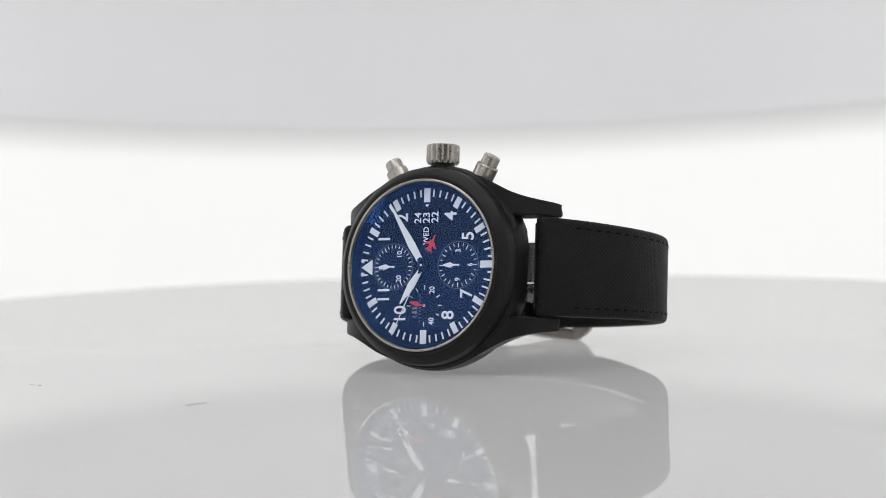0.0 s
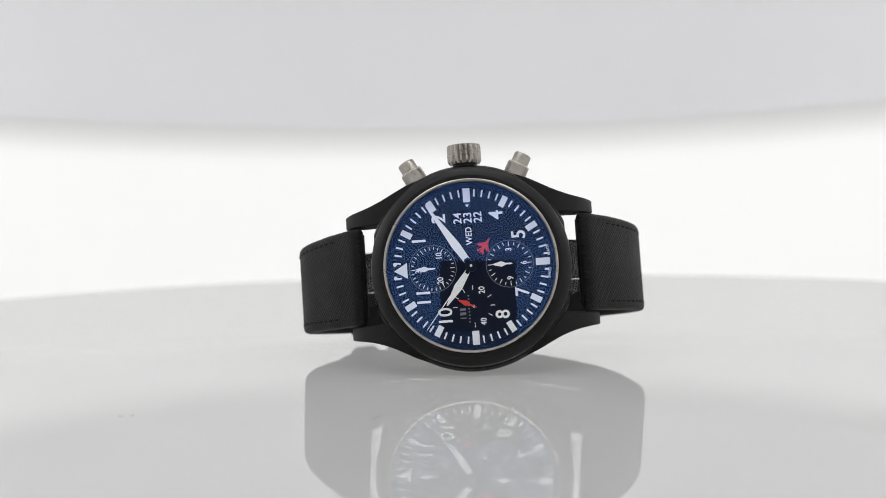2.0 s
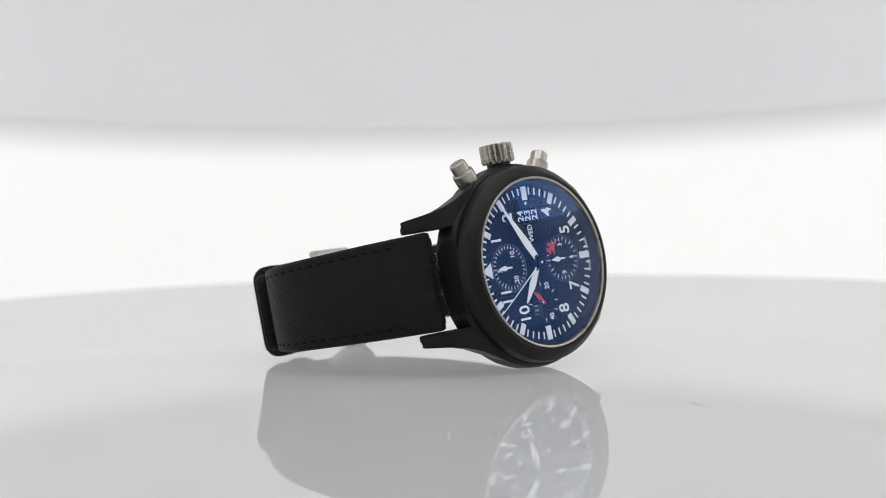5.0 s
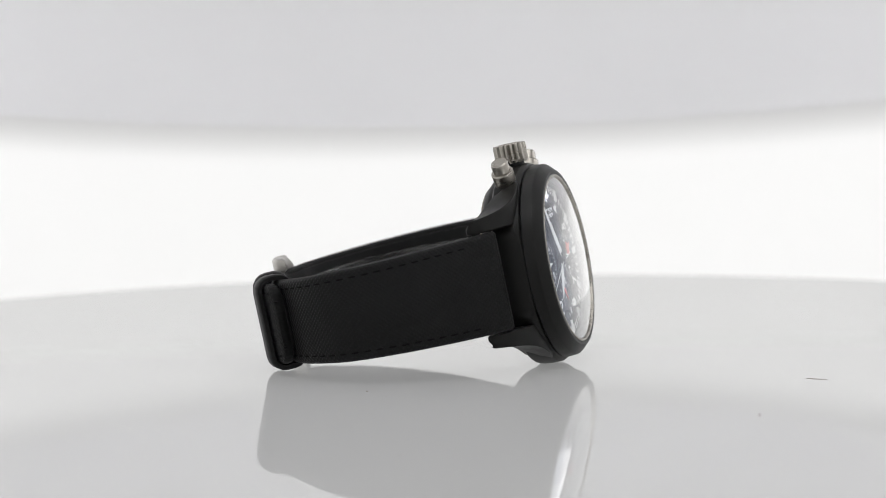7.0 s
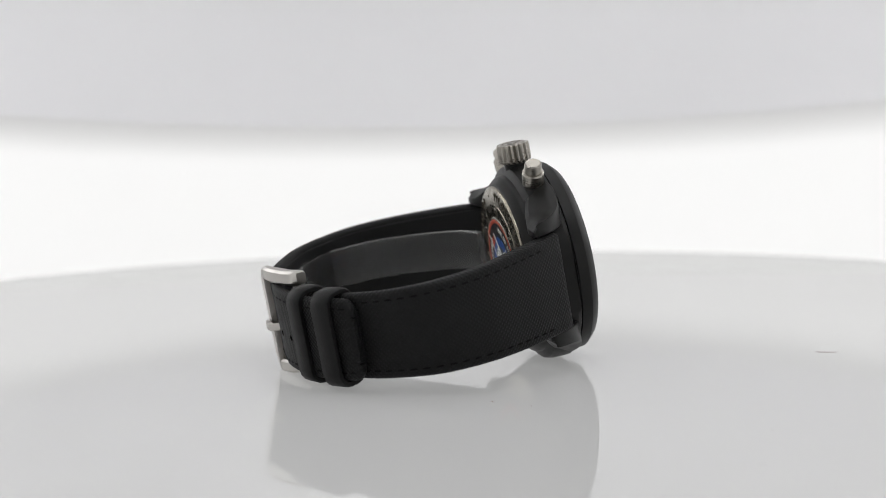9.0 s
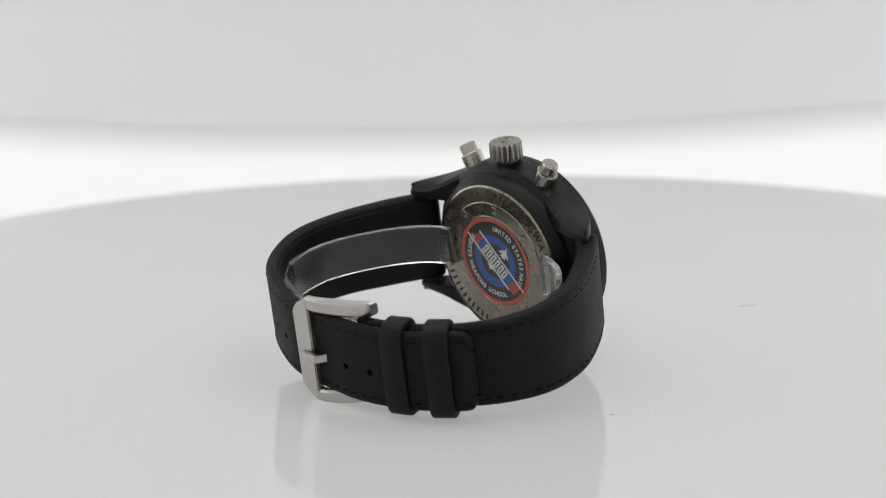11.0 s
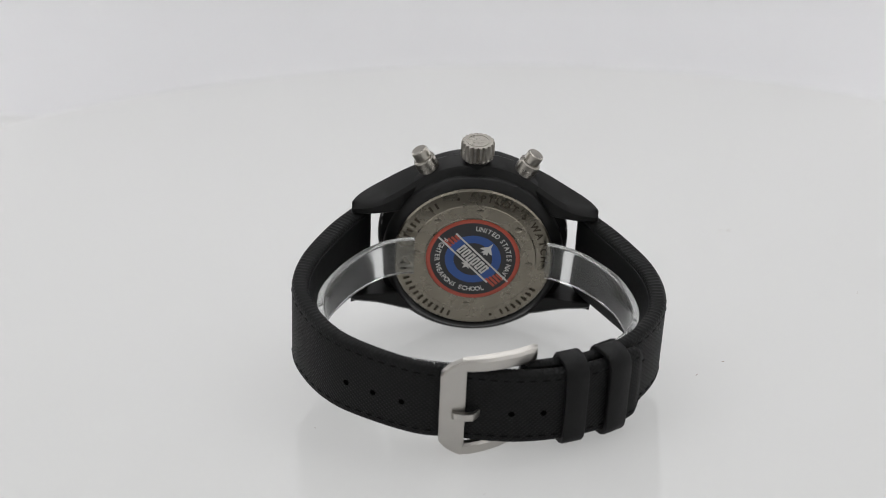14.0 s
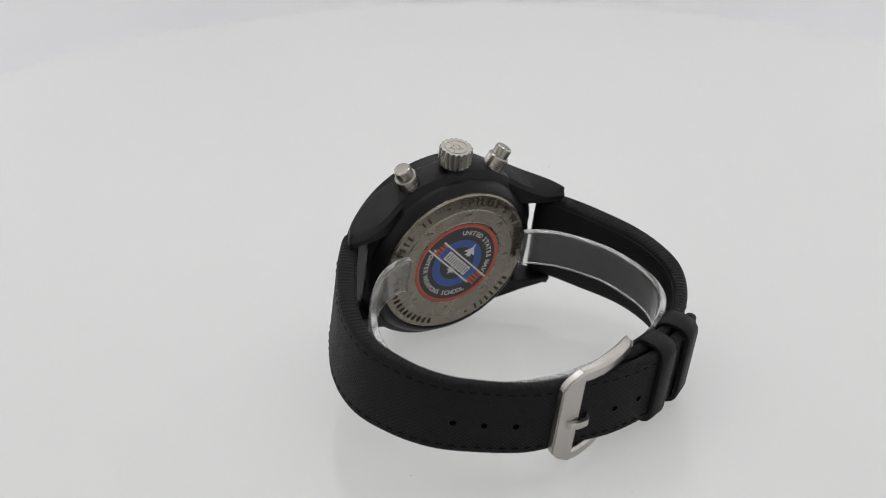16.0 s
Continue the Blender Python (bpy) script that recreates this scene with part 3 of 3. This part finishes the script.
def caseback():
    prof = [(0, 0), (14.3, 0.0), (14.5, -0.14), (14.8, -0.16), (17.9, -0.5), (18.3, -0.8), (18.3, -1.6), (0, -1.6)]
    cb = part("caseback", revolve([(r, BY + h) for r, h in prof], 128), BACK_METAL, WATCH, "satin metal screwed case back with engraved ring", 25, at=Matrix.Translation((0, 0, BZ * MM)))
    local = Matrix.Translation((0, 0, -BZ * MM))

    def disc(name, r0, r1, y, mat, label=""):
        if r0:
            bm = revolve([(r0, y), (r1, y), (r1, y + 0.05), (r0, y + 0.05)], 96, closed=True)
        else:
            bm = revolve([(0, y + 0.05), (r1, y + 0.05), (r1, y)], 96)
        return part(name, bm, mat, WATCH, label, at=Matrix.Translation((0, 0, BZ * MM)))

    em = disc("emblem", 0, 11.0, BY, BLACK_ENAMEL, "round black emblem with red rim and blue ring")
    rim = part("emblem_rim", revolve([(10.1, BY + 0.02), (10.5, BY + 0.12), (11.1, BY + 0.12), (11.3, BY + 0.0)], 96, closed=True), RUST, em, "red enamel rim")
    part("emblem_edge", revolve([(11.2, BY), (11.3, BY + 0.14), (11.55, BY + 0.1), (11.7, BY)], 96, closed=True), BACK_METAL, em)
    part("blue_ring", revolve([(4.6, BY + 0.04), (4.6, BY + 0.08), (6.7, BY + 0.08), (6.7, BY + 0.04)], 96, closed=True), BLUE, em, "blue enamel ring")
    em_local = em.matrix_basis.inverted()
    em.matrix_basis = em.matrix_basis @ Matrix.Diagonal((0.96, 1, 0.96, 1))
    first = set(bpy.data.objects)
    ring_text("UNITED STATES NAVY", 8.6, 2, 7.5, 1.75, EMBLEM_WHITE, em, y=BY + 0.09)
    ring_text("FIGHTER WEAPONS SCHOOL", 8.6, 312, -7.25, 1.75, EMBLEM_WHITE, em, inward=True, y=BY + 0.09)
    for ob in set(bpy.data.objects) - first:
        ob.matrix_basis = em_local @ ob.matrix_basis
    # sloping title band as plain shapes, star and aircraft outline: seen from behind, u to the viewer's right, v up

    def seen(outline, y0, y1):
        return prism([(-u, v) for u, v in outline], y0, y1)

    def tilted(u, v, deg=-46):
        c, s = math.cos(radians(deg)), math.sin(radians(deg))
        return (u * c - v * s, u * s + v * c)

    for v0 in (1.9, -1.9):
        off = 1.2 if v0 > 0 else -0.8
        part("band_line", seen([tilted(u, v0 + dv) for u, dv in ((-9.3 + off, -0.22), (9.3 + off - (0 if v0 > 0 else 1.2), -0.22), (9.3 + off - (0 if v0 > 0 else 1.2), 0.22), (-9.3 + off, 0.22))], BY + 0.05, BY + 0.12), EMBLEM_WHITE, em)
    for u0, u1 in ((-8.6, -6.2), (6.2, 9.2)):
        for k in range(4):
            v = -1.35 + 0.9 * k
            part("band_stripe", seen([tilted(u0 + 0.25 * k, v - 0.3), tilted(u1, v - 0.3), tilted(u1, v + 0.3), tilted(u0 + 0.25 * k, v + 0.3)], BY + 0.05, BY + 0.1), RUST, em)
    for k in range(6):
        u = -3.9 + 1.56 * k
        part("title_bar", seen([tilted(u - 0.6, -1.3), tilted(u + 0.6, -1.3), tilted(u + 0.6, 1.3), tilted(u - 0.6, 1.3)], BY + 0.05, BY + 0.13), EMBLEM_WHITE, em)
        part("title_slot", seen([tilted(u - 0.14, -0.8), tilted(u + 0.14, -0.8), tilted(u + 0.14, 0.8), tilted(u - 0.14, 0.8)], BY + 0.05, BY + 0.15), BLACK_ENAMEL, em)
    star = []
    for i in range(10):
        r = 1.35 if i % 2 == 0 else 0.55
        a = radians(36 * i + 8)
        star.append((-1.5 + r * math.sin(a), -1.6 + r * math.cos(a)))
    part("star", seen(star, BY + 0.05, BY + 0.12), EMBLEM_WHITE, em)
    plane = [(0, 2.0), (0.35, 0.7), (1.6, -0.6), (1.6, -0.9), (0.5, -0.6), (0.9, -1.6), (0.3, -1.4), (0, -1.9)]
    plane = plane + [(-u, v) for u, v in plane[-2:0:-1]]
    c, s = math.cos(radians(-35)), math.sin(radians(-35))
    part("aircraft_shape", seen([(3.5 + u * c - v * s, 2.9 + u * s + v * c) for u, v in plane], BY + 0.05, BY + 0.13), EMBLEM_WHITE, em)
    # engraved ring
    first = set(bpy.data.objects)
    ring_text("PILOT'S WATCH", 16.25, 2, 7.6, 2.35, ENGRAVED, cb, wide=1.0, y=BY - 0.34, depth=0.16, name="engraved_letter")
    for a0, n in ((322, 2), (290, 4), (198, 13), (120, 7)):
        for k in range(n):
            a = a0 + 5.6 * k
            x, yy, z = back_at(a, 16.25, BY - 0.34)
            up = Vector((x, 0, z - BZ)).normalized()
            right = up.cross(Vector((0, 1, 0)))
            bm = bmesh.new()
            bmesh.ops.create_cube(bm, size=1)
            bmesh.ops.scale(bm, vec=(0.5, 1.5, 0.42), verts=bm.verts)
            part("engraved_bar", bm, ENGRAVED, cb, at=place(right, up, (x, yy, z)))
    for a in (346, 163):
        part("engraved_dot", revolve([(0, 0.12), (0.36, 0.12), (0.42, -0.1)], 16), ENGRAVED, cb, at=Matrix.Translation(Vector(back_at(a, 16.25, BY - 0.4)) * MM))
    for ob in set(bpy.data.objects) - first:
        ob.matrix_basis = local @ ob.matrix_basis
    for k in range(8):
        x, yy, z = back_at(45 * k + 5, 12.95, BY - 0.02)
        part("key_dimple", revolve([(0, 0.12), (0.6, 0.1), (0.85, 0.02), (0.95, -0.1)], 24), BACK_METAL, cb, at=Matrix.Translation(Vector((x, yy, z - BZ)) * MM))
    return cb


# ------------------------------------------------------------------ strap
LONG = spline([(24.8, 6.4, 10.5, 0.9), (25.0, 6.85, 10.8, 2.5), (25.6, 7.8, 10.9, 3.3), (27.0, 10.0, 10.8, 3.8), (31.5, 17.5, 10.6, 4.2), (36.4, 28.5, 10.2, 4.0), (37.6, 39.0, 9.9, 3.7), (34.2, 48.1, 9.6, 3.3), (28.7, 55.1, 9.4, 3.0),
               (21.1, 60.0, 9.25, 2.8), (12.0, 64.0, 9.15, 2.7), (5.0, 65.0, 9.1, 2.6), (-2.0, 65.6, 9.1, 2.6), (-9.0, 65.9, 9.1, 2.6), (-18.0, 64.4, 9.0, 2.6), (-26.0, 61.2, 9.0, 2.6), (-32.6, 56.8, 9.0, 2.6), (-34.0, 55.6, 8.4, 2.4), (-34.6, 55.0, 7.0, 2.0)], 0.9)
SHORT = spline([(-24.8, 6.4, 10.5, 0.9), (-25.0, 6.85, 10.8, 2.5), (-25.6, 7.8, 10.9, 3.3), (-27.1, 10.0, 10.8, 3.8), (-32.2, 17.5, 10.6, 4.2), (-37.9, 28.0, 10.2, 4.0), (-39.6, 38.5, 9.9, 3.7), (-37.0, 46.8, 9.6, 3.2), (-31.5, 53.8, 9.4, 2.8),
                (-23.5, 59.0, 9.2, 2.6), (-14.5, 61.9, 9.1, 2.5), (-9.3, 62.6, 9.0, 2.5)], 0.9)


def stitches(path, lo, hi, side, every=2.6, inset=1.9):
    """One row of stitches on the outer face."""
    t, nrm = frames(path)
    s = np.concatenate([[0], np.cumsum(np.linalg.norm(np.diff(path[:, :2], axis=0), axis=1))])
    bm = bmesh.new()
    d = lo
    while d < hi:
        x, y, hw, th = [np.interp(d, s, path[:, k]) for k in range(4)]
        tx, ty = np.interp(d, s, t[:, 0]), np.interp(d, s, t[:, 1])
        nx, ny = np.interp(d, s, nrm[:, 0]), np.interp(d, s, nrm[:, 1])
        one = bmesh.new()
        bmesh.ops.create_uvsphere(one, u_segments=6, v_segments=5, radius=0.5)
        bmesh.ops.scale(one, vec=(1.9, 0.5, 0.5), verts=one.verts)
        rot = Matrix(((tx, nx, 0), (ty, ny, 0), (0, 0, 1))).to_4x4()
        rot.translation = (x + nx * (th / 2 - 0.06), y + ny * (th / 2 - 0.06), side * (hw - inset))
        one.transform(rot)
        merge(bm, one)
        d += every
    return bm


def strap():
    for name, path, label, lo, hi, end in (("long_strap", LONG, "black cloth strap half with punched holes", 9, 128, None), ("short_strap", SHORT, "black cloth strap half with buckle", 9, 66, None)):
        ob = part(name, ribbon(path, 1.1), CANVAS, WATCH, label, 50)
        uv_along(ob, path)
        for side in (-1, 1):
            part("stitching", stitches(path, lo, hi, side), THREAD, ob, "black stitching")
        lining = path.copy()
        t, nrm = frames(path)
        lining[:, 0] -= nrm[:, 0] * (path[:, 3] / 2)
        lining[:, 1] -= nrm[:, 1] * (path[:, 3] / 2)
        lining[:, 2] -= 1.2
        lining[:, 3] = 0.5
        part("lining", ribbon(lining, 0.2), LEATHER, ob, "black leather lining")
        if name == "long_strap":
            s = np.concatenate([[0], np.cumsum(np.linalg.norm(np.diff(path[:, :2], axis=0), axis=1))])
            for x0 in (26.2, 20.3, 14.0, -7.8, -14.6):
                i = int(np.argmin(np.abs(path[:, 0] - x0) + 50 * (path[:, 1] < 50)))
                x, y, hw, th = path[i]
                nx, ny = nrm[i]
                m = place((t[i][0], t[i][1], 0), (0, 0, 1), (x + nx * (th / 2 - 0.04), y + ny * (th / 2 - 0.04), -1.2))
                # near-black disc on the cloth, painted shade for the inside of a hole
                part("strap_hole", revolve([(0, 0.05), (0.45, 0.05), (0.6, 0.09), (0.72, 0.0), (0.5, -0.3)], 18, "Z"), HOLE_SHADE, ob, at=m if m.to_3x3().col[2].dot(Vector((nx, ny, 0))) > 0 else m @ pose(0, 0, 0, 180))
    for sx in (-1, 1):
        part("spring_bar", revolve([(0, -10.5), (0.8, -10.5), (0.8, 10.5), (0, 10.5)], 20, "Z"), STEEL, WATCH, at=Matrix.Translation(Vector((sx * 26.0, 8.4, 0)) * MM))


def keeper(x, y, deg, width, inner, outer, hw):
    """A closed loop of leather round the strap: along the tangent, through the strap's thickness."""
    bm = bmesh.new()
    secs = []
    th = 1.15

    def ring(grow):
        a, b, c = inner - grow, outer + grow, hw + grow
        r = 2.2 + grow
        pts = []
        for cx, cz, a0 in ((b - r, c - r, 0), (a + r, c - r, 90), (a + r, -c + r, 180), (b - r, -c + r, 270)):
            for k in range(5):
                q = radians(a0 + 22.5 * k)
                pts.append((cx + r * math.cos(q), cz + r * math.sin(q)))
        return pts
    w = width / 2
    for u, grow in ((-w, 0), (-w, th * 0.75), (-w + 0.35, th), (w - 0.35, th), (w, th * 0.75), (w, 0), (-w, 0)):
        secs.append([(u, o, z) for o, z in ring(grow)])
    bm.free()
    bm = loft(secs, caps=False)
    bmesh.ops.remove_doubles(bm, verts=bm.verts, dist=0.001)
    return part("keeper", bm, LEATHER, WATCH, "black leather strap keeper loop", 45, at=pose(x * MM, y * MM, 0, 0, 0, deg))


def buckle():
    bm = prism([(7.6, 8.6), (7.6, -8.6), (5.9, -10.6), (3.3, -12.1), (2.3, -12.4), (2.3, 12.4), (3.3, 12.1), (5.9, 10.6)], 65.9, 67.9, 0.3)
    for side in (-1, 1):
        secs = []
        for x, z0, z1 in ((3.2, 9.4, 12.35), (1.0, 9.3, 12.5), (-2.0, 9.3, 12.55), (-5.0, 9.3, 12.6), (-8.0, 9.3, 12.5), (-10.2, 9.3, 12.6), (-11.5, 9.4, 12.6), (-12.1, 9.7, 12.3)):
            k = max(0.0, (2.0 - x) / 13.0)
            y1 = 67.85 - 4.3 * k ** 1.8
            if side < 0:
                # the lower arm dives under the edge of the strap
                y1, z0, z1 = y1 - 1.2 * k, z0 - 1.2 * k, z1 - 2.0 * k
            y0 = y1 - 2.1 - 0.7 * min(1.0, 2.5 * k)
            if x < -12:
                y1, y0 = y1 - 0.35, y0 + 0.35
            c = 0.55 if x > -12 else 0.4
            secs.append([(x, y, side * z) for y, z in ((y1, z0 + c), (y1, z1 - c), (y1 - c, z1), (y0 + c, z1), (y0, z1 - c), (y0, z0 + c), (y0 + c, z0), (y1 - c, z0))])
        merge(bm, loft(secs))
    bk = part("buckle", bm, STEEL, WATCH, "satin steel pin buckle", 35, at=Matrix.Translation((-0.6 * MM, 0, 0)))
    tongue = loft([[(x, y + dy, -1.2 + dz) for dy, dz in ((-0.5, -0.85), (0.45, -0.85), (0.6, -0.5), (0.6, 0.5), (0.45, 0.85), (-0.5, 0.85))] for x, y in ((-9, 63.0), (-3, 65.2), (-1.0, 65.9), (-0.3, 67.4), (0.6, 68.5), (2.5, 68.8), (4.6, 68.5), (5.1, 67.6))])
    part("prong", tongue, STEEL, bk, "satin steel prong")
    part("hinge_bar", revolve([(0, -10.2), (0.7, -10.2), (0.7, 10.2), (0, 10.2)], 16, "Z"), STEEL, bk, at=Matrix.Translation(Vector((-9.8, 62.7, 0)) * MM))
    for k in range(4):
        part("stamped_bar", prism([(5.3, 3.2 + 0.9 * k), (5.8, 3.2 + 0.9 * k), (5.8, 3.8 + 0.9 * k), (5.3, 3.8 + 0.9 * k)], 67.4, 67.72), BACK_METAL, bk)
    return bk


case()
bezel()
dial()
SECONDS, SMALL_SECONDS = hands_of_dial()
crystal()
crown_and_pushers()
caseback()
strap()
keeper(-19.9, 62.0, 21, 5.0, -3.1, 3.1, 9.5)
keeper(-28.2, 58.3, 33, 5.2, -3.1, 3.1, 9.5)
buckle()


def clear_cuff():
    nodes = [(13.4, 14.0), (16.5, 14.3), (22.3, 17.6), (28.6, 25.5), (33.0, 36.0), (31.9, 46.5), (26.6, 53.8), (14.5, 59.0), (2.0, 60.7), (-9.0, 59.4), (-21.6, 56.2), (-29.0, 51.4), (-33.8, 45.2), (-34.9, 37.5),
             (-31.8, 27.0), (-25.2, 18.6), (-19.6, 15.0), (-16.6, 14.1)]
    path = spline([(x, y, 4.6, 1.65) for x, y in nodes], 1.2)
    cuff = new("clear_cuff", finish("clear_cuff", ribbon(path, 0.35, zc=1.6), CUFF, 50))
    return tagged(cuff, "clear plastic display band inside the watch strap", "display cuff")


CUFF_OB = clear_cuff()


# ------------------------------------------------------------------ what moves
def motions():
    steps = [0.5 * k for k in range(33)]

    def turn(t):
        return Matrix.Rotation(radians(TURN0 + TURN_RATE * t), 4, "Z")
    walk(TABLE, [(t, turn(t)) for t in steps])
    walk(WATCH, [(t, turn(t) @ WATCH_ON_TABLE) for t in steps])
    walk(CUFF_OB, [(t, turn(t) @ WATCH_ON_TABLE) for t in steps])
    walk(DRUM, [(t, arm_pose(a)) for t, a in TILT])
    walk(SECONDS, [(t, turned(-64 + 6 * t)) for t in steps])
    walk(SMALL_SECONDS, [(t, turned(13 + 6 * t, 0, -8.85)) for t in steps])


motions()
